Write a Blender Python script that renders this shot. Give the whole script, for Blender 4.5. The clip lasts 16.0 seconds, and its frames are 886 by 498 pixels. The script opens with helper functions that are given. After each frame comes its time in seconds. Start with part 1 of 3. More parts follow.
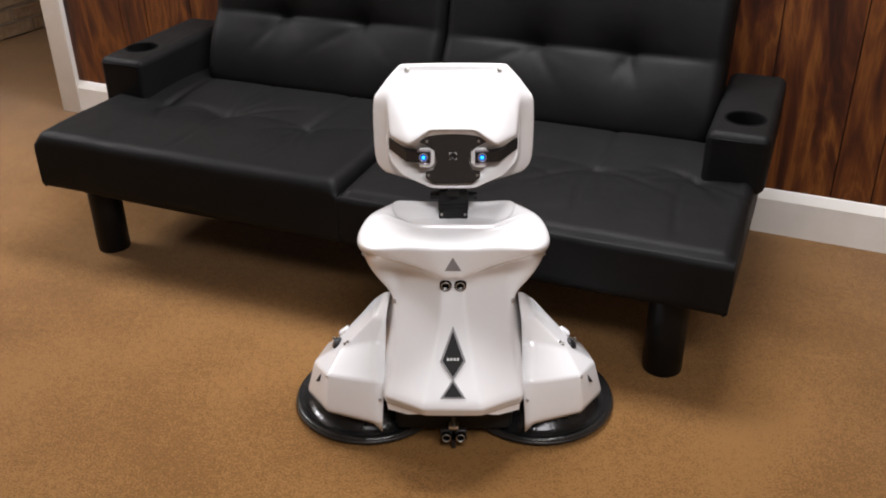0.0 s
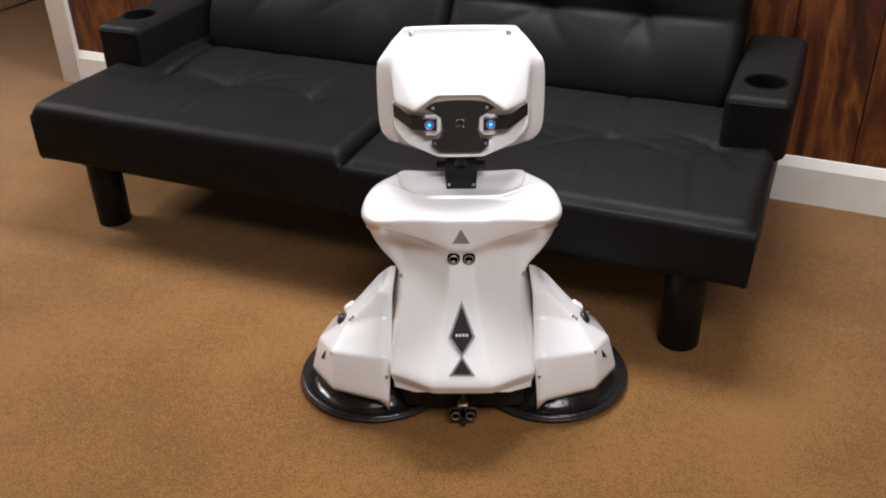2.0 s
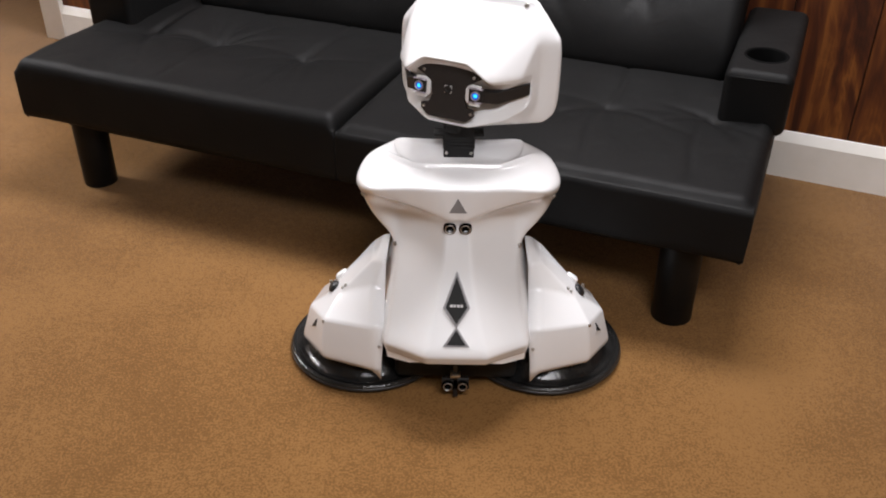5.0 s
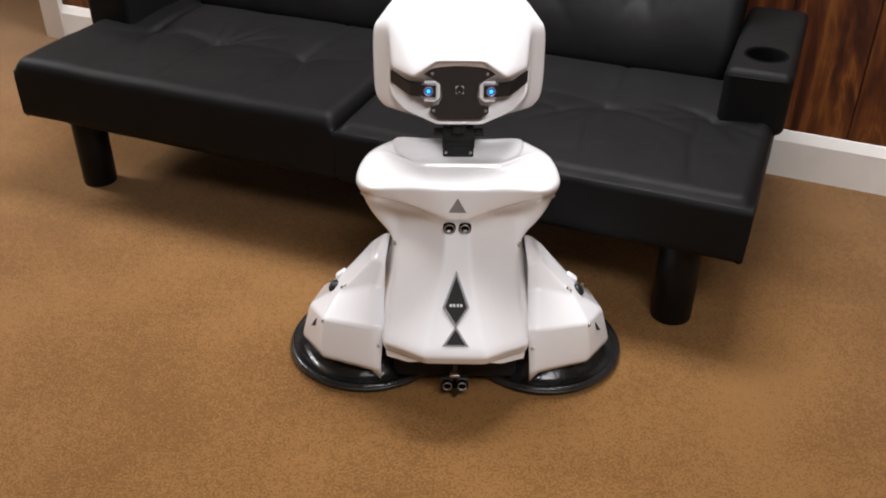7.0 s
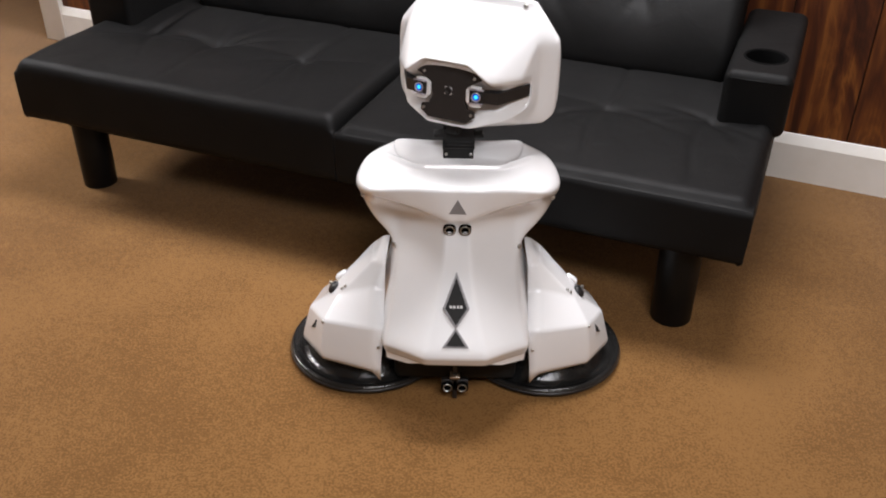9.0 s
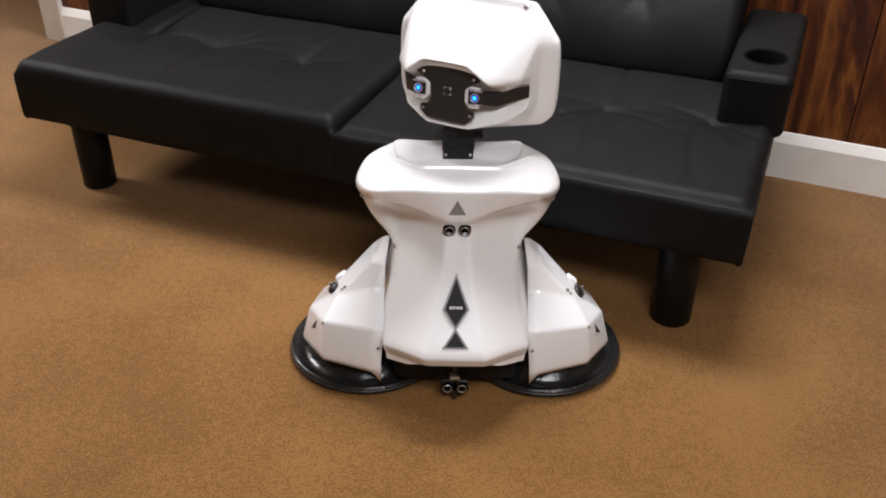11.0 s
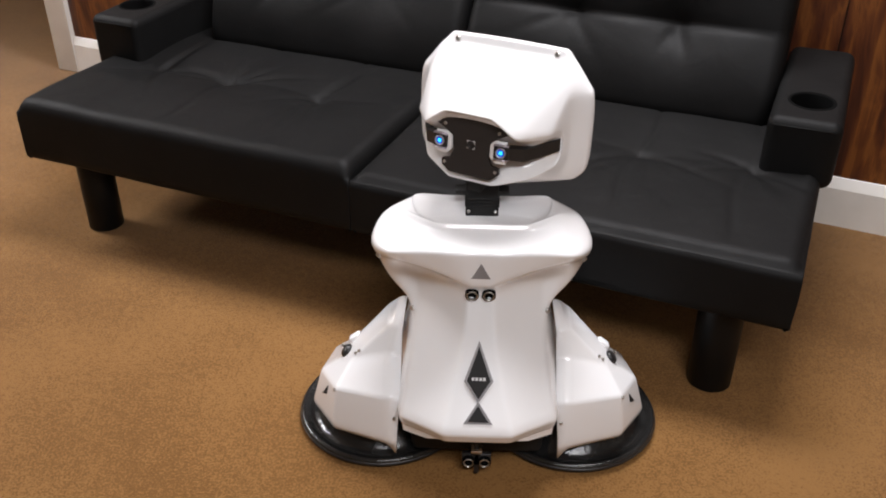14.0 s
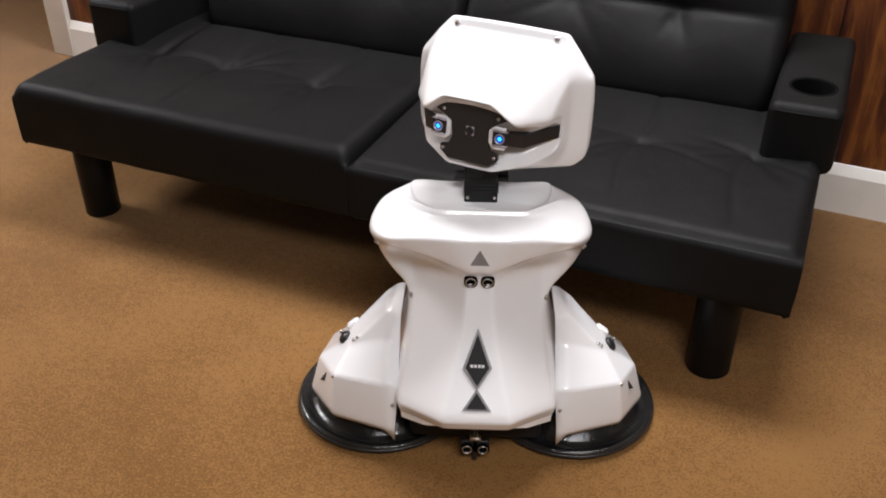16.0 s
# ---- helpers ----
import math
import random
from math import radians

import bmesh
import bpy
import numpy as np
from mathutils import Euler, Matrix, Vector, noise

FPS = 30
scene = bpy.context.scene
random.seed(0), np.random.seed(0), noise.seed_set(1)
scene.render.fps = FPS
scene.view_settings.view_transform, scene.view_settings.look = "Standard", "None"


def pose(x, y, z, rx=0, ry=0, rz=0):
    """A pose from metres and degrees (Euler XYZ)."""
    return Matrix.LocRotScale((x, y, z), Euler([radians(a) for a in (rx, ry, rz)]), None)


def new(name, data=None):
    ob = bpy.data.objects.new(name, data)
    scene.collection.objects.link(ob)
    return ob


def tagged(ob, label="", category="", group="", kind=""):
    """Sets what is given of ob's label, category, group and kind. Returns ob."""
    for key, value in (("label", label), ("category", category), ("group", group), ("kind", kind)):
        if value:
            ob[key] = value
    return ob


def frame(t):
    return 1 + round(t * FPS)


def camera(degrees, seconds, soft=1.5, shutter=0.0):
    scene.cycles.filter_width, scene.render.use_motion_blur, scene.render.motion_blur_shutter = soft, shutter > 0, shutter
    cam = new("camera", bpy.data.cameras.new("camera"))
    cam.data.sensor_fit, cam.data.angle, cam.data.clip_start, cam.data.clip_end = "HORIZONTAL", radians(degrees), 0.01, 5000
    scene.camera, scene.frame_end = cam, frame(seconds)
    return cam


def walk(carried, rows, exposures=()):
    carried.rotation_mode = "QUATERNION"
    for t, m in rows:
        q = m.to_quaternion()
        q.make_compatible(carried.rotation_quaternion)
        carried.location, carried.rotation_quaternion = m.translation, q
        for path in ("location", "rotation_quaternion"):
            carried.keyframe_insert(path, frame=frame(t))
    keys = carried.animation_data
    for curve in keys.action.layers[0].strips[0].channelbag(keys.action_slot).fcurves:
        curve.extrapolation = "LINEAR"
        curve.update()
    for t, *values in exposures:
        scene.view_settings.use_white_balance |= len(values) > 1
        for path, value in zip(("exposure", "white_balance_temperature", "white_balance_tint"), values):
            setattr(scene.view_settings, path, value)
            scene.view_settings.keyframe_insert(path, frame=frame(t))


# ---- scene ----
cam = camera(52.06, 16.0, soft=1.9)
# seconds, x, y, z, yaw, pitch, roll
ROWS = [
    (0, 0.0166, -1.4572, 1.1380, 1.073, -28.457, 0.609),
    (0.5, 0.0197, -1.4500, 1.1272, 0.729, -28.381, 0.525),
    (1, 0.0240, -1.4314, 1.1213, 0.579, -29.050, 0.895),
    (1.5, 0.0306, -1.4088, 1.1150, 1.104, -29.947, 1.483),
    (2, 0.0196, -1.3992, 1.1101, 1.433, -30.357, 1.298),
    (2.5, 0.0064, -1.3945, 1.1048, 1.511, -30.585, 0.652),
    (3, -0.0029, -1.3869, 1.1018, 1.478, -30.972, 0.163),
    (3.5, -0.0033, -1.3831, 1.1023, 1.477, -31.313, -0.037),
    (4, -0.0064, -1.3797, 1.1006, 1.218, -32.033, -0.340),
    (4.25, -0.0054, -1.3792, 1.1013, 1.110, -32.330, -0.325),
    (6.5, -0.0040, -1.3785, 1.1022, 1.052, -32.464, -0.303),
    (7, -0.0040, -1.3785, 1.1024, 1.063, -32.474, -0.319),
    (7.5, -0.0039, -1.3786, 1.1026, 1.055, -32.474, -0.301),
    (8, -0.0044, -1.3780, 1.1034, 1.061, -32.513, -0.342),
    (8.5, -0.0041, -1.3784, 1.1024, 1.053, -32.475, -0.310),
    (9, -0.0044, -1.3795, 1.1021, 1.076, -32.346, -0.359),
    (10.9, -0.0044, -1.3795, 1.1021, 1.076, -32.346, -0.359),
    (11.5, -0.0003, -1.3488, 1.1272, 0.629, -32.628, 0.429),
    (12, 0.0001, -1.3095, 1.1324, 0.800, -32.249, 0.432),
    (12.5, 0.0040, -1.2661, 1.1275, 2.522, -31.394, 0.708),
    (13, -0.0043, -1.2463, 1.1175, 1.836, -30.977, 0.668),
    (13.5, -0.0088, -1.2405, 1.1066, 2.186, -31.147, 0.039),
    (14, -0.0121, -1.2390, 1.1047, 2.275, -31.356, -0.034),
    (14.5, -0.0132, -1.2350, 1.1020, 2.601, -31.729, -0.100),
    (15, -0.0130, -1.2327, 1.1008, 2.611, -32.010, -0.227),
    (15.5, -0.0149, -1.2336, 1.1018, 2.340, -32.166, -0.281),
    (16, -0.0134, -1.2311, 1.1021, 2.195, -32.288, -0.143),
]
walk(cam, [(t, pose(x, y, z, 90 + pitch, roll, yaw)) for t, x, y, z, yaw, pitch, roll in ROWS], exposures=[(0.0, 0.0), (16.0, 0.0)])

# ---- light ----
world = bpy.data.worlds.new("room_air")
world.use_nodes = True
world.node_tree.nodes["Background"].inputs[0].default_value = (1.0, 0.9, 0.78, 1)
world.node_tree.nodes["Background"].inputs[1].default_value = 0.05
scene.world = world


def area_light(name, x, y, sx, sy, watts, turn=0.0):
    data = bpy.data.lights.new(name, "AREA")
    data.shape, data.size, data.size_y, data.energy = "RECTANGLE", sx, sy, watts
    data.color = (0.98, 0.965, 1.0)
    ob = new(name, data)
    ob.matrix_world = pose(x, y, 2.36, 0, 0, turn)
    return ob


# main light, placed by the forehead's reflection and the futon's shadow; no fixture
area_light("unseen_overhead_light", 0.15, 0.60, 1.2, 0.6, 72, -23.3)
# added fill with no known source, brightens the robot's front
area_light("unseen_overhead_light", 0.45, -1.95, 1.2, 0.6, 56)
# added, source unseen: lifts the room beyond the opening and the left side
area_light("unseen_overhead_light", -3.0, 1.9, 1.3, 1.3, 256)

# ---- materials ----


def material(name):
    m = bpy.data.materials.new(name)
    m.use_nodes = True
    return m, m.node_tree.nodes, m.node_tree.links, m.node_tree.nodes["Principled BSDF"]


def node(nodes, kind, **values):
    n = nodes.new(kind)
    for key, value in values.items():
        n.inputs[key].default_value = value
    return n


def ramp(nodes, links, source, stops):
    r = nodes.new("ShaderNodeValToRGB")
    els = r.color_ramp.elements
    while len(els) < len(stops):
        els.new(0.5)
    for e, (p, c) in zip(els, stops):
        e.position, e.color = p, (*c, 1)
    links.new(source, r.inputs[0])
    return r


def mottled(name, low, high, scale=8.0, rough=0.5, metallic=0.0, bump=0.0, bump_scale=200.0, spread=0.08, coat=0.0, detail=6.0, ior=1.5):
    """A base colour between two tones, with roughness that wanders and a fine relief."""
    m, n, l, b = material(name)
    co = n.new("ShaderNodeTexCoord")
    big = node(n, "ShaderNodeTexNoise", Scale=scale, Detail=detail, Roughness=0.6)
    l.new(co.outputs["Object"], big.inputs["Vector"])
    c = ramp(n, l, big.outputs["Fac"], [(0.3, low), (0.7, high)])
    l.new(c.outputs[0], b.inputs["Base Color"])
    rr = n.new("ShaderNodeMapRange")
    rr.inputs["To Min"].default_value, rr.inputs["To Max"].default_value = rough - spread, rough + spread
    l.new(big.outputs["Fac"], rr.inputs["Value"])
    l.new(rr.outputs[0], b.inputs["Roughness"])
    b.inputs["Metallic"].default_value = metallic
    b.inputs["Coat Weight"].default_value = coat
    b.inputs["IOR"].default_value = ior
    if bump:
        fine = node(n, "ShaderNodeTexNoise", Scale=bump_scale, Detail=4.0)
        l.new(co.outputs["Object"], fine.inputs["Vector"])
        bp = node(n, "ShaderNodeBump", Strength=bump, Distance=0.002)
        l.new(fine.outputs["Fac"], bp.inputs["Height"])
        l.new(bp.outputs[0], b.inputs["Normal"])
    return m


def carpet_material():
    m, n, l, b = material("carpet")
    co = n.new("ShaderNodeTexCoord")
    big = node(n, "ShaderNodeTexNoise", Scale=2.6, Detail=5.0, Roughness=0.6)
    mid = node(n, "ShaderNodeTexNoise", Scale=62.0, Detail=4.0, Roughness=0.7)
    fine = node(n, "ShaderNodeTexNoise", Scale=230.0, Detail=3.0, Roughness=0.7)
    for t in (big, mid, fine):
        l.new(co.outputs["Object"], t.inputs["Vector"])
    add = n.new("ShaderNodeMath")
    add.operation = "MULTIPLY_ADD"
    add.inputs[1].default_value = 0.42
    l.new(mid.outputs["Fac"], add.inputs[0])
    l.new(fine.outputs["Fac"], add.inputs[2])
    add2 = n.new("ShaderNodeMath")
    add2.operation = "MULTIPLY_ADD"
    add2.inputs[1].default_value = 0.55
    l.new(big.outputs["Fac"], add2.inputs[0])
    l.new(add.outputs[0], add2.inputs[2])
    c = ramp(n, l, add2.outputs[0], [(0.55, (0.114, 0.0535, 0.0155)), (0.98, (0.166, 0.080, 0.0235)), (1.42, (0.224, 0.113, 0.036))])
    l.new(c.outputs[0], b.inputs["Base Color"])
    b.inputs["Roughness"].default_value = 0.95
    b.inputs["Specular IOR Level"].default_value = 0.1
    b.inputs["Sheen Weight"].default_value = 0.15
    bp = node(n, "ShaderNodeBump", Strength=0.34, Distance=0.004)
    l.new(add.outputs[0], bp.inputs["Height"])
    l.new(bp.outputs[0], b.inputs["Normal"])
    return m


def wood_material():
    """Dark walnut panelling with long grain and cathedral figures, different on each panel."""
    m, n, l, b = material("walnut_panelling")
    co = n.new("ShaderNodeTexCoord")
    info = n.new("ShaderNodeObjectInfo")
    shift = n.new("ShaderNodeVectorMath")
    shift.operation = "MULTIPLY_ADD"
    shift.inputs[1].default_value = (7.3, 3.1, 19.7)
    l.new(info.outputs["Random"], shift.inputs[0])
    l.new(co.outputs["Object"], shift.inputs[2])
    mp = n.new("ShaderNodeMapping")
    mp.inputs["Scale"].default_value = (9.0, 9.0, 1.7)
    l.new(shift.outputs[0], mp.inputs[0])
    warp = node(n, "ShaderNodeTexNoise", Scale=0.95, Detail=5.0, Roughness=0.55, Distortion=1.4)
    l.new(mp.outputs[0], warp.inputs["Vector"])
    rings = n.new("ShaderNodeMath")
    rings.operation = "MULTIPLY"
    rings.inputs[1].default_value = 6.0
    l.new(warp.outputs["Fac"], rings.inputs[0])
    fr = n.new("ShaderNodeMath")
    fr.operation = "PINGPONG"
    fr.inputs[1].default_value = 1.0
    l.new(rings.outputs[0], fr.inputs[0])
    mp2 = n.new("ShaderNodeMapping")
    mp2.inputs["Scale"].default_value = (85.0, 85.0, 3.0)
    l.new(shift.outputs[0], mp2.inputs[0])
    pores = node(n, "ShaderNodeTexNoise", Scale=1.0, Detail=5.0, Roughness=0.7)
    l.new(mp2.outputs[0], pores.inputs["Vector"])
    mix = n.new("ShaderNodeMath")
    mix.operation = "MULTIPLY_ADD"
    mix.inputs[1].default_value = 0.48
    l.new(fr.outputs[0], mix.inputs[0])
    half = n.new("ShaderNodeMath")
    half.operation = "MULTIPLY"
    half.inputs[1].default_value = 0.55
    l.new(pores.outputs["Fac"], half.inputs[0])
    l.new(half.outputs[0], mix.inputs[2])
    c = ramp(n, l, mix.outputs[0], [(0.25, (0.020, 0.0044, 0.0021)), (0.45, (0.056, 0.0130, 0.0040)), (0.64, (0.110, 0.031, 0.0068)), (0.86, (0.22, 0.078, 0.016))])
    l.new(c.outputs[0], b.inputs["Base Color"])
    b.inputs["Roughness"].default_value = 0.42
    bp = node(n, "ShaderNodeBump", Strength=0.15, Distance=0.001)
    l.new(pores.outputs["Fac"], bp.inputs["Height"])
    l.new(bp.outputs[0], b.inputs["Normal"])
    return m


def leather_material():
    m, n, l, b = material("black_faux_leather")
    co = n.new("ShaderNodeTexCoord")
    big = node(n, "ShaderNodeTexNoise", Scale=7.0, Detail=5.0, Roughness=0.6)
    crease = node(n, "ShaderNodeTexNoise", Scale=16.0, Detail=6.0, Roughness=0.65, Distortion=1.2)
    grain = n.new("ShaderNodeTexVoronoi")
    grain.inputs["Scale"].default_value = 520.0
    for t in (big, crease, grain):
        l.new(co.outputs["Object"], t.inputs["Vector"])
    c = ramp(n, l, big.outputs["Fac"], [(0.3, (0.0056, 0.0055, 0.0055)), (0.75, (0.0086, 0.0084, 0.0083))])
    l.new(c.outputs[0], b.inputs["Base Color"])
    rr = n.new("ShaderNodeMapRange")
    rr.inputs["To Min"].default_value, rr.inputs["To Max"].default_value = 0.47, 0.62
    l.new(crease.outputs["Fac"], rr.inputs["Value"])
    l.new(rr.outputs[0], b.inputs["Roughness"])
    b.inputs["Specular IOR Level"].default_value = 0.125
    b1 = node(n, "ShaderNodeBump", Strength=0.19, Distance=0.005)
    l.new(crease.outputs["Fac"], b1.inputs["Height"])
    b2 = node(n, "ShaderNodeBump", Strength=0.25, Distance=0.0006)
    l.new(grain.outputs["Distance"], b2.inputs["Height"])
    l.new(b1.outputs[0], b2.inputs["Normal"])
    l.new(b2.outputs[0], b.inputs["Normal"])
    return m


def carbon_material():
    m, n, l, b = material("woven_black_plate")
    co = n.new("ShaderNodeTexCoord")
    chk = n.new("ShaderNodeTexChecker")
    chk.inputs["Scale"].default_value = 520.0
    chk.inputs["Color1"].default_value = (0.012, 0.011, 0.011, 1)
    chk.inputs["Color2"].default_value = (0.035, 0.031, 0.030, 1)
    l.new(co.outputs["Object"], chk.inputs["Vector"])
    l.new(chk.outputs["Color"], b.inputs["Base Color"])
    b.inputs["Roughness"].default_value = 0.42
    return m


def glow_material(name, colour, strength):
    m, n, l, b = material(name)
    b.inputs["Base Color"].default_value = (*colour, 1)
    b.inputs["Emission Color"].default_value = (*colour, 1)
    b.inputs["Emission Strength"].default_value = strength
    return m


CARPET = carpet_material()
WOOD = wood_material()
LEATHER = leather_material()
CARBON = carbon_material()
SHELL = mottled("white_gloss_plastic", (0.85, 0.855, 0.865), (0.89, 0.89, 0.895), 5.0, 0.22, coat=0.5, spread=0.05, bump=0.02, bump_scale=60)
WHITE_TRIM = mottled("white_painted_wood", (0.72, 0.70, 0.65), (0.82, 0.80, 0.76), 6.0, 0.45, bump=0.08, bump_scale=120)
PLASTER = mottled("painted_plaster", (0.36, 0.31, 0.25), (0.44, 0.39, 0.32), 3.0, 0.85, bump=0.15, bump_scale=90)
CEILING = mottled("ceiling_paint", (0.72, 0.70, 0.66), (0.8, 0.78, 0.74), 2.0, 0.9, bump=0.1)
BLACK = mottled("black_plastic", (0.010, 0.010, 0.011), (0.022, 0.021, 0.021), 12.0, 0.38, bump=0.05, bump_scale=150)
DISC = mottled("scuffed_black_disc", (0.008, 0.008, 0.008), (0.020, 0.019, 0.018), 14.0, 0.21, spread=0.12, bump=0.5, bump_scale=90)
LEG_PAINT = mottled("black_leg_paint", (0.003, 0.003, 0.003), (0.007, 0.0068, 0.0066), 9.0, 0.45, ior=1.28, bump=0.05, bump_scale=140)
STEEL = mottled("steel", (0.45, 0.44, 0.42), (0.6, 0.58, 0.55), 30.0, 0.3, metallic=1.0)
GREY = mottled("grey_border_print", (0.20, 0.195, 0.20), (0.27, 0.26, 0.265), 30.0, 0.4)
PRINT = mottled("pale_print", (0.55, 0.55, 0.55), (0.65, 0.65, 0.65), 30.0, 0.5)
LILAC = mottled("satin_aluminium", (0.42, 0.40, 0.47), (0.55, 0.52, 0.6), 30.0, 0.35, metallic=0.7)
BRICK = mottled("old_brick", (0.42, 0.29, 0.17), (0.66, 0.52, 0.36), 22.0, 0.9, bump=0.6, bump_scale=80)
MORTAR = mottled("mortar", (0.46, 0.39, 0.29), (0.58, 0.51, 0.40), 30.0, 0.95, bump=0.5)
HOLLOW = mottled("soft_black", (0.0015, 0.0015, 0.0015), (0.003, 0.003, 0.003), 12.0, 0.85, ior=1.15)
MATT = mottled("matt_black", (0.004, 0.004, 0.004), (0.009, 0.009, 0.009), 12.0, 0.75)
LED = glow_material("blue_led", (0.0, 0.05, 0.45), 0.7)
LED_CORE = glow_material("blue_led_core", (0.03, 0.50, 1.0), 1.6)
GROOVE = mottled("dark_groove", (0.012, 0.006, 0.003), (0.022, 0.011, 0.006), 20.0, 0.8)

# ---- mesh helpers ----


def mesh_from(name, bm, mat, smooth=True):
    me = bpy.data.meshes.new(name)
    bmesh.ops.recalc_face_normals(bm, faces=bm.faces)
    for f in bm.faces:
        f.smooth = smooth
    bm.to_mesh(me)
    bm.free()
    me.materials.append(mat)
    return me


def part(name, bm, mat, parent=None, label="", m=None, smooth=True):
    ob = new(name, mesh_from(name, bm, mat, smooth))
    ob.parent = parent
    if m is not None:
        ob.matrix_basis = m
    return tagged(ob, label)


def thing(name, label, category, m=None, group="", kind=""):
    ob = new(name)
    ob.empty_display_size = 0.05
    if m is not None:
        ob.matrix_basis = m
    return tagged(ob, label, category, group, kind)


def soften(ob, width, segments=3, angle=20):
    mod = ob.modifiers.new("edges", "BEVEL")
    mod.width, mod.segments, mod.limit_method, mod.angle_limit = width, segments, "ANGLE", radians(angle)
    mod.harden_normals = False
    return ob


def box(x0, x1, y0, y1, z0, z1, bevel=0.0, segments=2):
    bm = bmesh.new()
    bmesh.ops.create_cube(bm, size=1.0)
    for v in bm.verts:
        v.co = ((x0 + x1) / 2 + v.co.x * (x1 - x0), (y0 + y1) / 2 + v.co.y * (y1 - y0), (z0 + z1) / 2 + v.co.z * (z1 - z0))
    if bevel:
        bmesh.ops.bevel(bm, geom=bm.edges[:], offset=bevel, segments=segments, profile=0.5, affect="EDGES")
    return bm


def lathe(profile, steps=32):
    """Turns (radius, height) pairs round z."""
    bm = bmesh.new()
    rings = []
    for r, z in profile:
        if r < 1e-6:
            rings.append([bm.verts.new((0, 0, z))])
        else:
            rings.append([bm.verts.new((r * math.cos(2 * math.pi * i / steps), r * math.sin(2 * math.pi * i / steps), z)) for i in range(steps)])
    for a, b in zip(rings, rings[1:]):
        for i in range(steps):
            j = (i + 1) % steps
            quad = [a[i % len(a)], a[j % len(a)], b[j % len(b)], b[i % len(b)]]
            quad = list(dict.fromkeys(quad))
            if len(quad) > 2:
                bm.faces.new(quad)
    return bm


def prism(points, depth):
    """A flat outline in x, z with its front at y = 0, going back by depth."""
    bm = bmesh.new()
    front = [bm.verts.new((x, 0, z)) for x, z in points]
    back = [bm.verts.new((x, depth, z)) for x, z in points]
    bm.faces.new(front)
    bm.faces.new(back[::-1])
    k = len(points)
    for i in range(k):
        bm.faces.new((front[i], back[i], back[(i + 1) % k], front[(i + 1) % k]))
    return bm


def mirrored(half):
    """A ring or strip from its half with x >= 0, first and last point on the plane x = 0."""
    return list(half) + [(-x, y, z) for x, y, z in reversed(half[1:-1])]


def loft(rings, closed=True, cap_first=False, cap_last=False, crease_rings=(), crease_cols=(), ring_fade=()):
    """Joins outlines into one skin. crease_rings and crease_cols: how sharp each outline and each line across them stays."""
    bm = bmesh.new()
    sharp = bm.edges.layers.float.new("crease_edge") if crease_rings or crease_cols else None
    vs = [[bm.verts.new(p) for p in ring] for ring in rings]
    k = len(rings[0])
    for a, b in zip(vs, vs[1:]):
        for i in range(k if closed else k - 1):
            j = (i + 1) % k
            bm.faces.new((a[i], a[j], b[j], b[i]))
    if cap_first:
        bm.faces.new(vs[0][::-1])
    if cap_last:
        bm.faces.new(vs[-1])
    if sharp:
        for i, ring in enumerate(vs):
            for j in range(k):
                e = bm.edges.get((ring[j], ring[(j + 1) % k]))
                if e and crease_rings:
                    side = min(j, k - 1 - j)
                    e[sharp] = crease_rings[i] * (ring_fade[side] if ring_fade else 1.0)
                e = bm.edges.get((ring[j], vs[i + 1][j])) if i + 1 < len(vs) else None
                if e and crease_cols:
                    col = crease_cols[i] if isinstance(crease_cols, dict) and i in crease_cols else crease_cols[-1] if isinstance(crease_cols, dict) else crease_cols
                    e[sharp] = col[min(j, k - j) if closed else j]
    return bm


def rounded(ob, levels=3):
    mod = ob.modifiers.new("round", "SUBSURF")
    mod.levels = mod.render_levels = levels
    return ob


def pinned(ob, rounds=6):
    """Moves the cage of a rounded part until its finished skin runs through the points that were given."""
    goal = [v.co.copy() for v in ob.data.vertices]
    for _ in range(rounds):
        ob.data.update()
        bpy.context.view_layer.update()
        skin = ob.evaluated_get(bpy.context.evaluated_depsgraph_get()).data
        for v, g, now in zip(ob.data.vertices, goal, [skin.vertices[i].co.copy() for i in range(len(goal))]):
            v.co += (g - now) * 0.85
    ob.data.update()
    return ob


def skin_at(ob, x, z, y_from=-1.0):
    """Where the finished skin of ob is met from the front at x, z in its own space, and its normal there."""
    bpy.context.view_layer.update()
    ev = ob.evaluated_get(bpy.context.evaluated_depsgraph_get())
    hit, place, normal, _ = ev.ray_cast(Vector((x, y_from, z)), Vector((0, 1, 0)))
    return (place, normal) if hit else (Vector((x, 0, z)), Vector((0, -1, 0)))


def facing(place, normal, lift=0.0):
    """A pose at place whose z axis is the normal."""
    return Matrix.Translation(place + normal * lift) @ normal.to_track_quat("Z", "Y").to_matrix().to_4x4()


def slope_at(ob, z_top, z_low, lift):
    """A pose at the skin's centre line at z_top, with z running up the skin from z_low and y going into it."""
    a, b = skin_at(ob, 0, z_top)[0], skin_at(ob, 0, z_low)[0]
    up = (a - b).normalized()
    inward = Vector((1, 0, 0)).cross(up) * -1
    rot = Matrix((Vector((1, 0, 0)), inward, up)).transposed()
    if inward.y < 0:
        rot = Matrix((Vector((1, 0, 0)), -inward, up)).transposed()
        inward = -inward
    return Matrix.Translation(a - inward * lift) @ rot.to_4x4()


def samples(length, r, n):
    """Stations along an edge, close together where it rounds off."""
    ends = [r * (1 - math.cos(math.pi / 2 * i / 5)) for i in range(6)]
    mid = [r + (length - 2 * r) * i / n for i in range(1, n)]
    return ends + mid + [length - e for e in reversed(ends)]


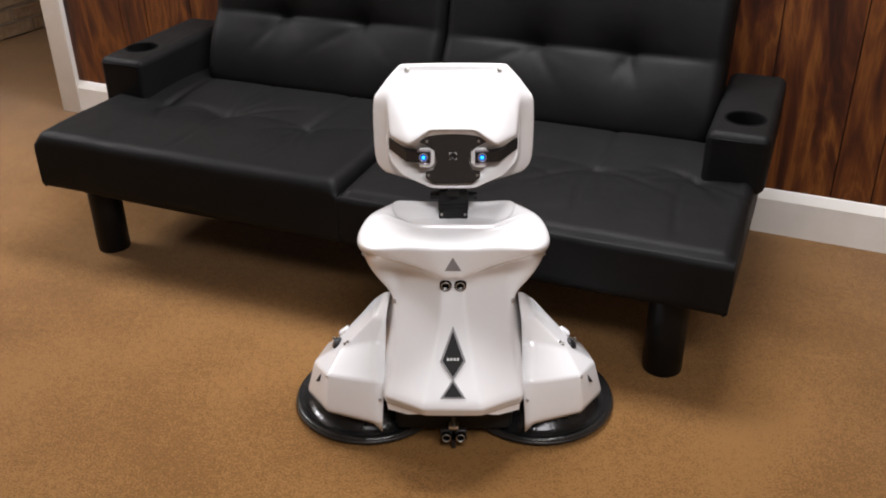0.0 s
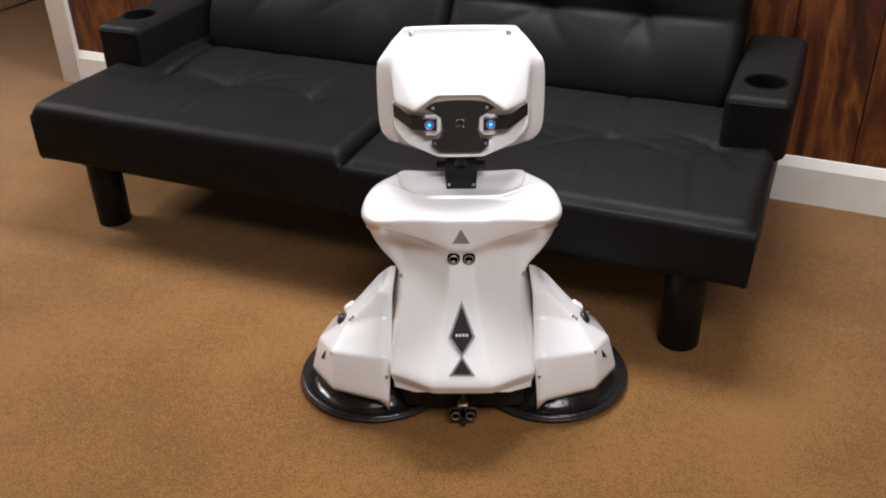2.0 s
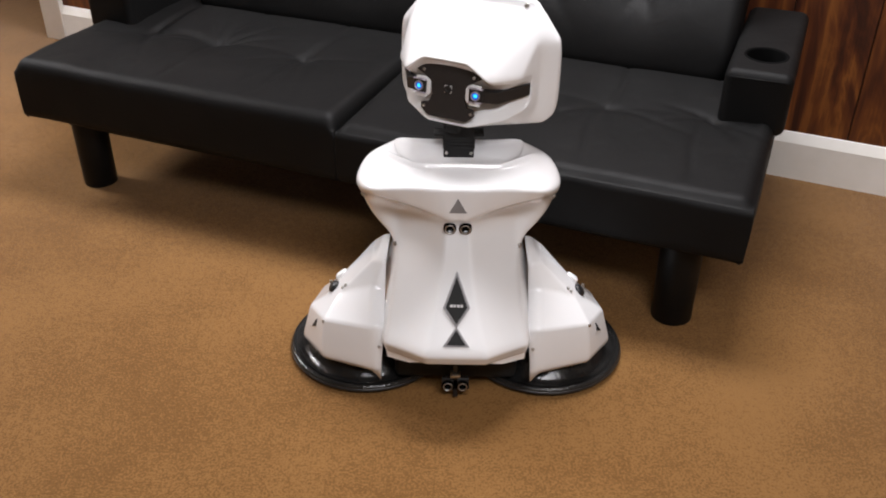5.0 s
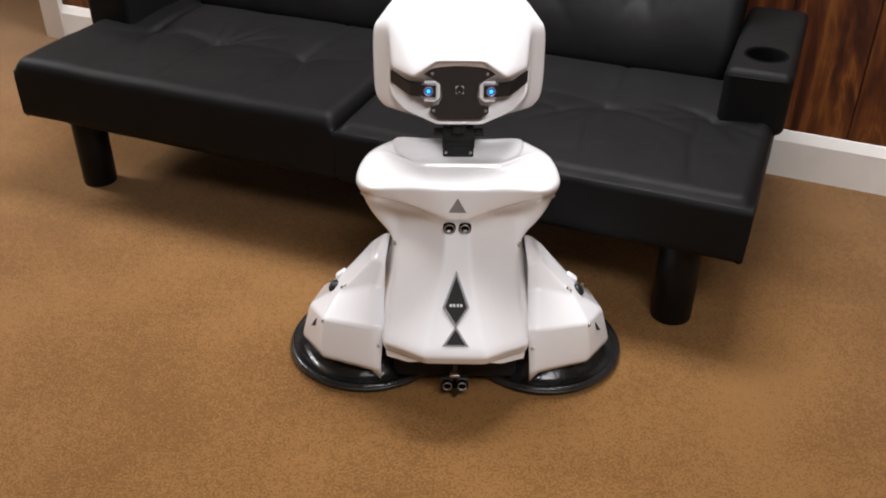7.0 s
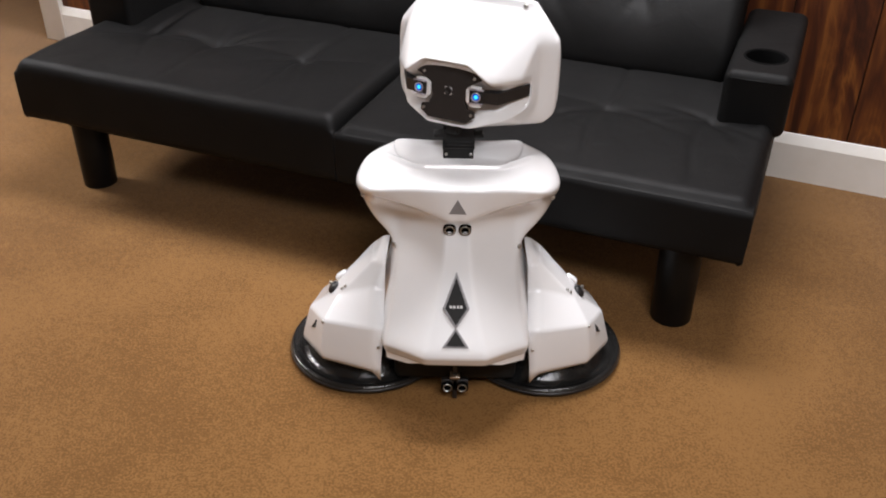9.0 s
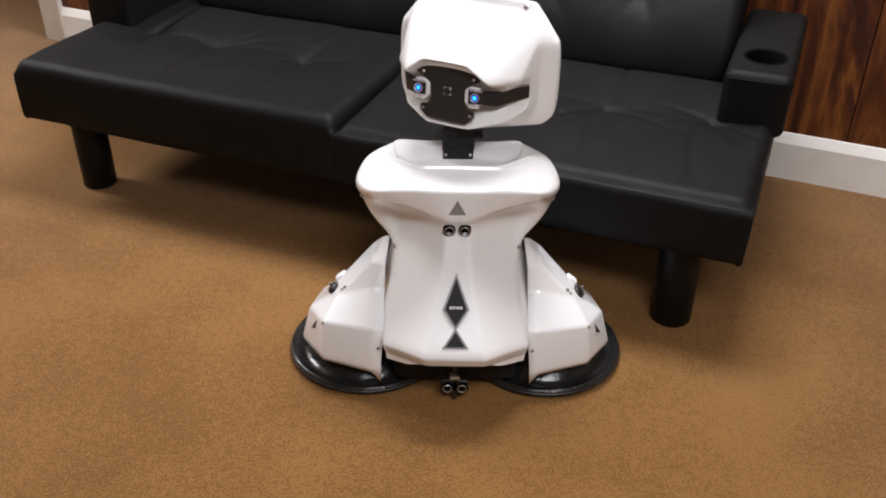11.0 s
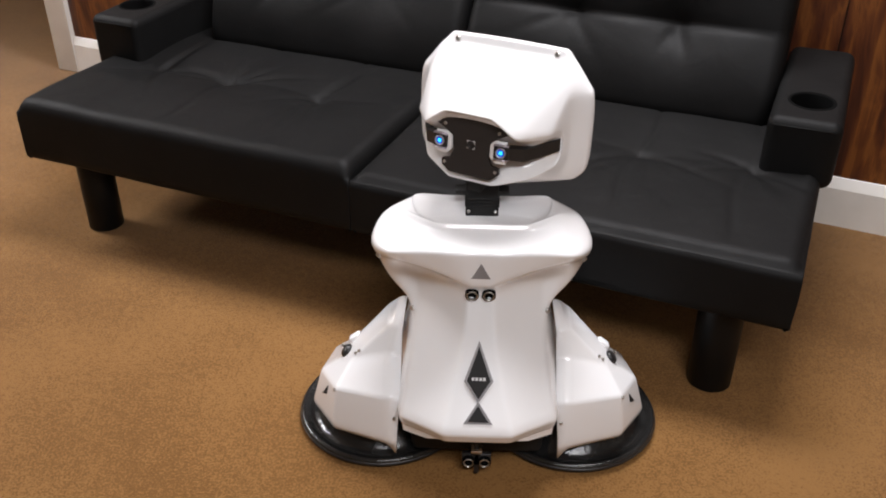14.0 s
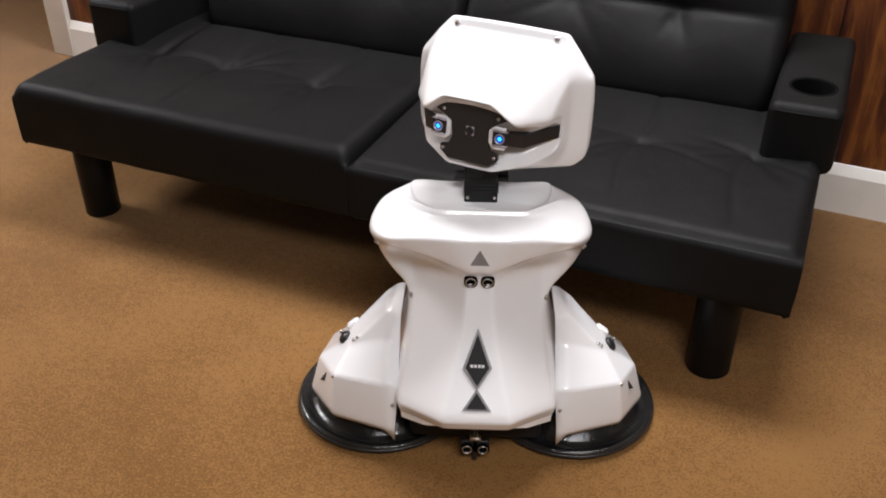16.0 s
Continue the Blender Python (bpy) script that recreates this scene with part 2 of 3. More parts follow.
def cushion(length, depth, height, r, relief, nx, ny):
    """An upholstered block with its corner at the origin; relief(x, y) lowers or lifts its top."""
    bm = bmesh.new()
    xs, ys = samples(length, r, nx), samples(depth, r, ny)

    def fall(e):
        return 0.0 if e >= r else r - math.sqrt(max(0.0, r * r - (r - e) ** 2))

    grid = []
    for x in xs:
        row = []
        for y in ys:
            z = height - fall(min(x, length - x)) - fall(min(y, depth - y)) * 0.999 + relief(x, y)
            row.append(bm.verts.new((x, y, max(z, height - 1.3 * r))))
        grid.append(row)
    for i in range(len(xs) - 1):
        for j in range(len(ys) - 1):
            bm.faces.new((grid[i][j], grid[i + 1][j], grid[i + 1][j + 1], grid[i][j + 1]))
    rim = [grid[i][0] for i in range(len(xs))] + [grid[-1][j] for j in range(1, len(ys))]
    rim += [grid[i][-1] for i in range(len(xs) - 2, -1, -1)] + [grid[0][j] for j in range(len(ys) - 2, 0, -1)]
    cx, cy = length / 2, depth / 2
    last = rim
    for z, out in ((height * 0.66, 0.001), (height * 0.4, 0.002), (height * 0.16, 0.001), (0.008, 0.0), (0.0, -0.008)):
        ring = []
        for v in rim:
            dx = (1 if v.co.x > length - 1e-5 else -1 if v.co.x < 1e-5 else 0)
            dy = (1 if v.co.y > depth - 1e-5 else -1 if v.co.y < 1e-5 else 0)
            wob = 0.002 * noise.noise((v.co.x * 9 + cx, v.co.y * 9, z * 14))
            ring.append(bm.verts.new((v.co.x + dx * (out + wob), v.co.y + dy * (out + wob), z)))
        for i in range(len(rim)):
            j = (i + 1) % len(rim)
            bm.faces.new((last[i], last[j], ring[j], ring[i]))
        last = ring
    bm.faces.new(last)
    return bm


def cut(ob, cutter_bm):
    """Takes a shape out of a part for good."""
    me = bpy.data.meshes.new("cutter")
    cutter_bm.to_mesh(me)
    cutter_bm.free()
    tool = new("cutter", me)
    tool.parent, tool.matrix_basis = ob.parent, ob.matrix_basis
    mod = ob.modifiers.new("cut", "BOOLEAN")
    mod.operation, mod.object, mod.solver = "DIFFERENCE", tool, "EXACT"
    bpy.context.view_layer.update()
    done = bpy.data.meshes.new_from_object(ob.evaluated_get(bpy.context.evaluated_depsgraph_get()))
    ob.modifiers.clear()
    ob.data = done
    done.set_sharp_from_angle(angle=radians(50))
    ob.modifiers.new("flat", "WEIGHTED_NORMAL").keep_sharp = True
    bpy.data.objects.remove(tool)


# ---- the room ----
FUTON = pose(0.52, 0.003, 0, 0, 0, -21.44)
WALL = FUTON @ pose(0, 0.810, 0, 0, 0, -1.88)

floor = part("floor", box(-6, 5, -4.5, 6, -0.05, 0.0), CARPET)
tagged(floor, "brown short-pile carpet with darker worn patches", "floor", kind="structure")
ceiling = part("ceiling", box(-6, 5, -4.5, 6, 2.4, 2.45), CEILING)
tagged(ceiling, "plain off-white ceiling", "ceiling", kind="structure")

# the panelled wall, in its own frame: x along it, y into it
wall = thing("wall_north", "dark walnut wood panelling with vertical grooves", "wall", WALL, kind="structure")
part("backing", box(-2.40, 1.96, 0.006, 0.10, 0.0, 2.4), GROOVE, wall, smooth=False)
edges = [-2.386, -2.131, -2.02, -1.83, -1.62, -1.51, -1.26, -1.02, -0.85, -0.62, -0.50, -0.27, -0.022, 0.166, 0.262, 0.50, 0.71, 0.80, 1.05, 1.26, 1.5, 1.7, 1.95]
for a, b in zip(edges, edges[1:]):
    part("panel", box(a + 0.0013, b - 0.0013, 0.0, 0.005, 0.115, 2.395, 0.0015, 1), WOOD, wall, smooth=False)


def baseboard(x0, x1):
    prof = [(0.0, 0.0), (-0.014, 0.0), (-0.014, 0.098), (-0.0125, 0.1015), (-0.003, 0.1225), (-0.001, 0.124), (0.0, 0.124)]
    bm = loft([[(x, y, z) for y, z in prof] for x in (x0, x1)], closed=True, cap_first=True, cap_last=True)
    return bm


skirting = part("baseboard", baseboard(-2.386, 1.96), WHITE_TRIM, None, m=WALL, smooth=False)
tagged(skirting, "white painted baseboard along the panelled wall", "baseboard", kind="structure")
casing = part("trim", box(-2.474, -2.384, -0.018, 0.115, 0.0, 2.12, 0.003), WHITE_TRIM, None, m=WALL)
tagged(casing, "white painted door casing at the end of the panelling", "trim", kind="structure")

# plain walls that close the place
for name, x0, x1, y0, y1 in (("wall_south", -6, 5, -4.6, -4.5), ("wall_west", -6.1, -6, -4.5, 6), ("wall_far", -6, 5, 6, 6.1)):
    tagged(part(name, box(x0, x1, y0, y1, 0, 2.4), PLASTER, smooth=False), "plain painted wall", "wall", kind="structure")
tagged(part("wall_east", box(2.6, 2.7, -5.2, 4.5, 0, 2.4), PLASTER, smooth=False), "plain painted wall", "wall", kind="structure")


# the brick wall beyond the opening
def brick_wall():
    m = pose(-2.14, 2.64, 0, 0, 0, 66.5)
    ob = thing("wall_brick", "old brown brick wall with pale mortar beyond the opening", "wall", m, kind="structure")
    part("mortar_bed", box(-1.2, 2.4, 0.01, 0.2, 0.0, 2.4), MORTAR, ob, smooth=False)
    rng = random.Random(4)
    shapes = []
    for k in range(4):
        bm = box(-0.096, 0.096, -0.004, 0.012, -0.028, 0.028, 0.004, 1)
        for v in bm.verts:
            v.co.x += rng.uniform(-0.002, 0.002)
            v.co.y += rng.uniform(-0.002, 0.002)
            v.co.z += rng.uniform(-0.0015, 0.0015)
        shapes.append(mesh_from("brick", bm, BRICK, False))
    for row in range(12):
        for col in range(17):
            b = new("brick", shapes[(row * 5 + col * 3) % 4])
            b.parent = ob
            b.matrix_basis = pose(-1.1 + 0.205 * col + (0.1025 if row % 2 else 0), 0.0, 0.034 + row * 0.068)
    return ob


# ---- the futon ----
LENGTH, SEAT_TOP = 1.68, 0.345


def tufts_relief(spots, line, grooves, amount, seed, ends, hollow=False, seam=0.006):
    """Buttoned leather: deep at each tuft, a shallow seam along line, seams across at grooves, and folds that run out from the tufts."""
    folds = random.Random(seed)
    spread = (1.05 * math.pi, 1.95 * math.pi) if hollow else (0, 2 * math.pi)
    rays = {s: [(folds.uniform(*spread), folds.uniform(0.06, 0.17), folds.uniform(0.5, 1.0)) for _ in range(5)] for s in spots}

    def relief(x, y):
        z = 0.0
        for s in spots:
            d = math.hypot(x - s[0], y - s[1])
            z -= amount * (math.exp(-d / 0.022) * 0.6 + math.exp(-(d / 0.09) ** 2) * 0.7)
            ang = math.atan2(y - s[1], x - s[0])
            for a, reach, k in rays[s][:3] if hollow else rays[s]:
                reach = reach * 0.75 if hollow else reach
                da = abs((ang - a + math.pi) % (2 * math.pi) - math.pi)
                z -= k * min(0.0075, 0.48 * amount) * math.exp(-(da * d / 0.010) ** 2) * math.exp(-(d / reach) ** 2) * min(1, d / 0.02) * (1 if da < 1.2 else 0)
        if ends[0] < x < ends[1]:
            if hollow:
                near = 0.5 + 0.5 * sum(math.exp(-((x - s[0]) / 0.07) ** 2) for s in spots)
                ease = min(1.0, (x - ends[0]) / 0.1, (ends[1] - x) / 0.1)
                z -= amount * near * ease * (math.exp(-(y - line) / 0.035) if y > line else 0.55 * math.exp(-(line - y) / 0.006))
            else:
                z -= amount * 0.4 * math.exp(-abs(y - line + 0.002 * math.sin(x * 19 + seed)) / 0.016) * (0.6 + 0.6 * noise.noise((x * 7, seed, 0)))
        if hollow:
            z += 0.020 * math.sin(math.pi * min(1.0, y / line)) if y < line else 0.012 * math.sin(math.pi * min(1.0, (y - line) / 0.27))
        z -= sum(seam * math.exp(-abs(x - g + 0.010 * math.sin(y * 17 + seed)) / 0.007) * (0.7 + 0.9 * noise.noise((y * 8, g * 5, seed))) * min(1.0, max(0.0, (y - 0.03) / 0.11)) for g in grooves)
        z += 0.0035 * noise.noise((x * 5, y * 5, seed)) + 0.0008 * noise.noise((x * 17, y * 17, seed + 3)) + 0.0003 * noise.noise((x * 46, y * 46, seed + 5))
        return z

    return relief


def arm(parent, a0, a1, b0, b1, cup):
    bm = box(a0, a1, b0, b1, 0.318, 0.452, 0.020, 5)
    for v in bm.verts:
        v.co.z += (v.co.y - b0) / (b1 - b0) * 0.012 - 0.012
    ob = part("armrest", bm, LEATHER, parent)
    hole = lathe([(0, -0.105), (0.040, -0.105), (0.040, 0.05), (0, 0.05)], 40)
    bmesh.ops.recalc_face_normals(hole, faces=hole.faces)
    bmesh.ops.translate(hole, verts=hole.verts, vec=(cup[0], cup[1], 0.44))
    cut(ob, hole)
    ring = lathe([(0.0385, -0.102), (0.0385, 0.0), (0.0400, 0.0035), (0.0445, 0.0035), (0.0455, 0.0015), (0.0455, -0.003), (0.041, -0.004)], 40)
    part("cup_holder", ring, HOLLOW, ob, "black plastic cup holder", pose(cup[0], cup[1], 0.4405, 1.5, 0, 0))
    part("cup_bottom", lathe([(0, -0.10), (0.039, -0.10)], 40), HOLLOW, ob, m=pose(cup[0], cup[1], 0.4405))
    seam = box(a0 + 0.012, a1 - 0.012, b0 - 0.0012, b0 + 0.002, 0.425, 0.4272)
    part("seam", seam, LEATHER, ob)
    return ob


def futon():
    ob = thing("futon", "black faux-leather tufted futon sofa with cup holder armrests", "sofa", FUTON)
    split = -0.832
    for k, (x0, half) in enumerate(((-LENGTH, LENGTH + split), (split, -split))):
        spots = [(0.160, 0.305), (0.370, 0.302), (0.610, 0.308)] if k == 0 else [(0.264, 0.315), (0.488, 0.318)]
        if k:
            spots.append((0.694, 0.335))
        rel = tufts_relief(spots, 0.315 if k else 0.303, [s[0] for s in spots[-2:]], 0.010 if k else 0.015, 3 + k, (0.12, 0.80), seam=0.0055)
        sag = (lambda r: lambda x, y: r(x, y) - 0.022 * max(0.0, 1 - y / 0.45))(rel) if k else (lambda r: lambda x, y: r(x, y) - 0.006 * max(0.0, 1 - y / 0.2))(rel)
        part("seat", cushion(half - 0.004, 0.66, 0.15, 0.027, sag, 128, 100), LEATHER, ob, m=pose(x0 + 0.002, 0, 0.195))
    width = 1.405
    for k, x0 in enumerate((-1.522, -1.522 + width / 2)):
        spots = [(0.222, 0.214), (0.460, 0.214)] if k == 0 else [(0.240, 0.207), (0.470, 0.205)]
        rel = tufts_relief(spots, 0.206 if k else 0.214, [s[0] for s in spots], 0.019, 13 + k, (0.02, width / 2 - 0.02), True, 0.0016)
        lean = pose(x0 + 0.002, 0.503, 0.322, 70.2, 0, 0)
        part("backrest", cushion(width / 2 - 0.004, 0.50, 0.12, 0.032, rel, 64, 52), LEATHER, ob, m=lean @ pose(0, 0, -0.12))
    arm(ob, -0.118, 0.016, 0.325, 0.74, (-0.049, 0.427))
    arm(ob, -1.715, -1.575, 0.305, 0.72, (-1.655, 0.415))
    part("frame_rail", box(-1.60, -0.08, 0.05, 0.62, 0.165, 0.197, 0.004), LEG_PAINT, ob)
    for x, y in ((-0.119, 0.077), (-1.570, 0.086), (-0.116, 0.56), (-1.545, 0.56)):
        leg = part("leg", lathe([(0, 0.0), (0.038, 0.0), (0.0405, 0.003), (0.041, 0.10), (0.0415, 0.199), (0, 0.199)], 32), LEG_PAINT, ob, m=pose(x, y, 0))
        soften(leg, 0.002, 2, 40)
    return ob


futon()

# ---- the robot ----


def torso_rings():
    """Half outlines of the body shell from its top to its hem: centre front, panel edge, facet edge, flank, side, back, centre back."""
    levels = [
        [(0, 0.004, 0.402), (0.060, 0.004, 0.402), (0.076, 0.010, 0.403), (0.090, 0.018, 0.409), (0.100, 0.048, 0.414), (0.06, 0.052, 0.411), (0, 0.052, 0.411)],
        [(0, -0.021, 0.404), (0.063, -0.021, 0.404), (0.084, -0.010, 0.408), (0.104, 0.002, 0.415), (0.107, 0.055, 0.4175), (0.06, 0.058, 0.4165), (0, 0.058, 0.4165)],
        [(0, -0.034, 0.4165), (0.067, -0.034, 0.4165), (0.094, -0.020, 0.418), (0.120, -0.002, 0.419), (0.137, 0.040, 0.409), (0.08, 0.075, 0.404), (0, 0.078, 0.404)],
        [(0, -0.044, 0.4085), (0.068, -0.044, 0.4085), (0.100, -0.030, 0.411), (0.130, -0.010, 0.411), (0.161, 0.022, 0.396), (0.10, 0.09, 0.39), (0, 0.095, 0.39)],
        [(0, -0.100, 0.4035), (0.045, -0.100, 0.4030), (0.094, -0.087, 0.3965), (0.142, -0.072, 0.3890), (0.1735, -0.002, 0.375), (0.11, 0.10, 0.365), (0, 0.11, 0.365)],
        [(0, -0.102, 0.349), (0.019, -0.102, 0.3495), (0.074, -0.088, 0.3650), (0.134, -0.066, 0.3700), (0.1675, 0.002, 0.349), (0.11, 0.10, 0.345), (0, 0.11, 0.345)],
        [(0, -0.096, 0.326), (0.020, -0.096, 0.326), (0.060, -0.060, 0.330), (0.110, -0.027, 0.330), (0.159, 0.002, 0.317), (0.10, 0.10, 0.30), (0, 0.11, 0.30)],
        [(0, -0.115, 0.293), (0.022, -0.115, 0.293), (0.060, -0.077, 0.285), (0.102, -0.036, 0.279), (0.134, 0.002, 0.281), (0.09, 0.10, 0.26), (0, 0.11, 0.26)],
        [(0, -0.147, 0.238), (0.029, -0.147, 0.238), (0.066, -0.113, 0.232), (0.103, -0.077, 0.225), (0.116, 0.005, 0.242), (0.10, 0.11, 0.21), (0, 0.12, 0.21)],
        [(0, -0.214, 0.152), (0.051, -0.212, 0.151), (0.087, -0.183, 0.1435), (0.1225, -0.153, 0.136), (0.14, -0.05, 0.125), (0.13, 0.13, 0.11), (0, 0.14, 0.11)],
        [(0, -0.206, 0.129), (0.050, -0.204, 0.128), (0.085, -0.176, 0.120), (0.121, -0.147, 0.112), (0.138, -0.05, 0.10), (0.128, 0.128, 0.09), (0, 0.138, 0.09)],
        [(0, -0.180, 0.126), (0.045, -0.178, 0.126), (0.075, -0.155, 0.117), (0.110, -0.130, 0.104), (0.13, -0.05, 0.094), (0.11, 0.11, 0.088), (0, 0.12, 0.088)],
    ]
    return [mirrored(r) for r in levels]


def wing(side):
    """The side fairing over one disc: four strips from its front edge round to its back."""
    rows = [
        [(0.120, 0.006, 0.252), (0.130, 0.008, 0.250), (0.152, 0.012, 0.230), (0.156, 0.03, 0.214), (0.15, 0.07, 0.19)],
        [(0.1255, -0.042, 0.223), (0.138, -0.040, 0.2235), (0.149, -0.036, 0.2235), (0.199, 0.012, 0.174), (0.19, 0.07, 0.145)],
        [(0.1265, -0.059, 0.184), (0.150, -0.058, 0.184), (0.211, -0.044, 0.157), (0.238, -0.008, 0.129), (0.23, 0.08, 0.105)],
        [(0.1265, -0.066, 0.177), (0.152, -0.066, 0.177), (0.215, -0.050, 0.152), (0.243, -0.008, 0.123), (0.235, 0.08, 0.10)],
        [(0.1255, -0.122, 0.139), (0.150, -0.120, 0.138), (0.234, -0.090, 0.131), (0.272, -0.004, 0.100), (0.262, 0.09, 0.075)],
        [(0.131, -0.136, 0.072), (0.150, -0.132, 0.066), (0.240, -0.100, 0.064), (0.288, -0.018, 0.042), (0.27, 0.10, 0.04)],
        [(0.1320, -0.141, 0.040), (0.146, -0.133, 0.053), (0.238, -0.099, 0.053), (0.285, -0.017, 0.034), (0.27, 0.10, 0.03)],
    ]
    bm = loft([[(side * x, y, z) for x, y, z in r] for r in rows], closed=False)
    bmesh.ops.recalc_face_normals(bm, faces=bm.faces)
    return bm


def on_slope(ob_name, points, depth, mat, parent, m, label=""):
    return part(ob_name, prism(points, depth), mat, parent, label, m, smooth=False)


def screw(parent, m, r=0.0035):
    s = part("screw", lathe([(0, 0.0022), (r * 0.55, 0.0021), (r, 0.0012), (r, -0.002), (0, -0.002)], 14), STEEL, parent, "", m)
    return s


def sonar_eye(parent, x, m, name="sonar_sensor"):
    can = part(name, lathe([(0.0105, -0.006), (0.0105, 0.0045), (0.0085, 0.006), (0.0075, 0.006), (0.0070, 0.001), (0, 0.0008)], 24), HOLLOW, parent, "round black sonar sensor with a steel rim", m)
    part("rim", lathe([(0.0086, 0.0058), (0.0084, 0.0068), (0.0070, 0.0068), (0.0068, 0.0040)], 24), STEEL, can)
    return can


def robot():
    ob = thing("robot", "white plastic robot with faceted shell on black discs", "robot")
    body = rounded(part("body_shell", loft(torso_rings(), cap_first=True, cap_last=True,
        crease_rings=(0.2, 0.45, 0.40, 0.42, 0.55, 0.58, 0.0, 0.0, 0.0, 0.9, 0.9, 0.5), ring_fade=(1, 1, 1, 0.2, 0.0, 0.0), crease_cols={-1: (0, 0.4, 0.0, 0.4, 0.0, 0, 0), 3: (0, 0, 0, 0.35, 0, 0, 0), 4: (0, 0, 0, 0.4, 0, 0, 0), 5: (0, 0.3, 0.0, 0.2, 0, 0, 0), 6: (0, 0.6, 0.0, 0.45, 0, 0, 0), 7: (0, 0.72, 0.0, 0.6, 0, 0, 0), 8: (0, 0.75, 0.0, 0.7, 0, 0, 0), 9: (0, 0.7, 0, 0.8, 0, 0, 0)}), SHELL, ob))
    pinned(body)
    chest = slope_at(body, 0.387, 0.362, 0.0008)
    on_slope("chest_triangle", [(0, 0.0), (0.0145, -0.0265), (-0.0145, -0.0265)], 0.003, GREY, body, chest, "grey triangle inlay")
    # the dark inlays on the front panel
    front = slope_at(body, 0.262, 0.170, 0.0018) @ pose(0, 0, 0.003)
    for name, pts, inner in (
        ("diamond_inlay", [(0, 0.0015), (0.0222, -0.060), (0, -0.0935), (-0.0222, -0.060)], [(0, -0.008), (0.0180, -0.0595), (0, -0.087), (-0.0180, -0.0595)]),
        ("triangle_inlay", [(0, -0.0905), (0.0222, -0.1245), (-0.0222, -0.1245)], [(0, -0.0965), (0.0160, -0.1215), (-0.0160, -0.1215)]),
    ):
        rim = on_slope(name, pts, 0.006, GREY, body, front, "grey-edged inlay")
        on_slope("inset", inner, 0.006, MATT, rim, pose(0, -0.0006, 0), "black inset")
    for x in (-0.0085, -0.003, 0.003, 0.0085):
        on_slope("lettering_bar", [(x - 0.002, -0.0545), (x + 0.002, -0.0545), (x + 0.002, -0.0590), (x - 0.002, -0.0590)], 0.002, PRINT, body, front @ pose(0, -0.0010, 0))
    for x in (-0.0128, 0.0128):
        place, normal = skin_at(body, x, 0.3295)
        sonar_eye(body, x, facing(place, (normal + Vector((0, -1.5, 0))).normalized(), 0.0))
    for s in (-1, 1):
        for x, z in ((0.160, 0.357), (0.108, 0.262)):
            screw(body, facing(*skin_at(body, s * x, z), 0.002), 0.0045)
    # neck
    neck = part("neck_servo", box(-0.026, 0.026, 0.014, 0.062, 0.398, 0.458, 0.003), MATT, ob)
    part("servo_horn", box(-0.042, 0.042, 0.016, 0.038, 0.441, 0.447, 0.001), MATT, neck)
    for z in (0.422, 0.428, 0.434):
        part("rib", box(-0.0272, 0.0272, 0.0125, 0.063, z - 0.0012, z + 0.0012), MATT, neck)
    for x in (-0.021, 0.021):
        screw(neck, pose(x, 0.0125, 0.4120, 60, 0, 0), 0.0028)
    # base and discs
    part("base", box(-0.11, 0.11, -0.115, 0.12, 0.02, 0.105, 0.012), MATT, ob, "black chassis under the shell")
    for s in (-1, 1):
        prof = [(0, 0.05), (0.085, 0.048), (0.103, 0.040), (0.115, 0.022), (0.124, 0.0165), (0.134, 0.016), (0.141, 0.0235), (0.146, 0.0245), (0.149, 0.020), (0.149, 0.015), (0.145, 0.008), (0.135, 0.004), (0, 0.004)]
        disc = part("disc", lathe(prof, 72), DISC, ob, "glossy black dished disc resting on the carpet", pose(s * 0.166, 0.008, -0.004))
        part("rim_bead", lathe([(0.1490, 0.012), (0.1510, 0.015), (0.1500, 0.0185), (0.1482, 0.019)], 72), BLACK, disc)
        w = part("side_fairing", wing(s), SHELL, ob)
        soften(w, 0.0065, 4, 8)
        sol = w.modifiers.new("thick", "SOLIDIFY")
        sol.thickness, sol.offset = 0.0035, 0
        place, normal = skin_at(w, s * 0.2245, 0.1465)
        part("knob", lathe([(0, 0.0065), (0.005, 0.0062), (0.010, 0.0045), (0.0122, 0.0015), (0.0125, -0.006), (0, -0.006)], 24), BLACK, w, "black domed button", facing(place, normal, 0.001))
        place, normal = skin_at(w, s * 0.215, 0.161)
        part("clip", box(-0.0115, 0.0115, -0.008, 0.008, -0.012, 0.002, 0.004, 3), SHELL, w, "white plastic clip", pose(place.x, place.y + 0.015, place.z, 0, s * 37, 0))
        screw(w, facing(*skin_at(w, s * 0.232, 0.152), 0.001), 0.003)
        for x, z in ((0.205, 0.166), (0.199, 0.172)):
            screw(w, facing(*skin_at(w, s * x, z), 0.001), 0.003)
        for x, z in ((0.236, 0.127), (0.1345, 0.104)):
            screw(w, facing(*skin_at(w, s * x, z), 0.0008), 0.003)
        rows = [[(0.052, -0.1995, 0.1275), (0.121, -0.1445, 0.1115)], [(0.080, -0.178, 0.1090), (0.119, -0.1465, 0.0960)], [(0.074, -0.16, 0.108), (0.115, -0.13, 0.098)]]
        part("lower_panel", loft([[(s * x, y, z) for x, y, z in r] for r in rows], closed=False), SHELL, ob, smooth=False)
        place, normal = skin_at(w, s * 0.258, 0.097)
        part("vent_inlay", prism([(-s * x, z) for x, z in ((-0.009, -0.013), (0.010, 0.0), (0.006, 0.014))], 0.002), MATT, w, "dark triangular opening", facing(place, normal, 0.0016) @ pose(0, 0, 0, -90, 0, 0), smooth=False)
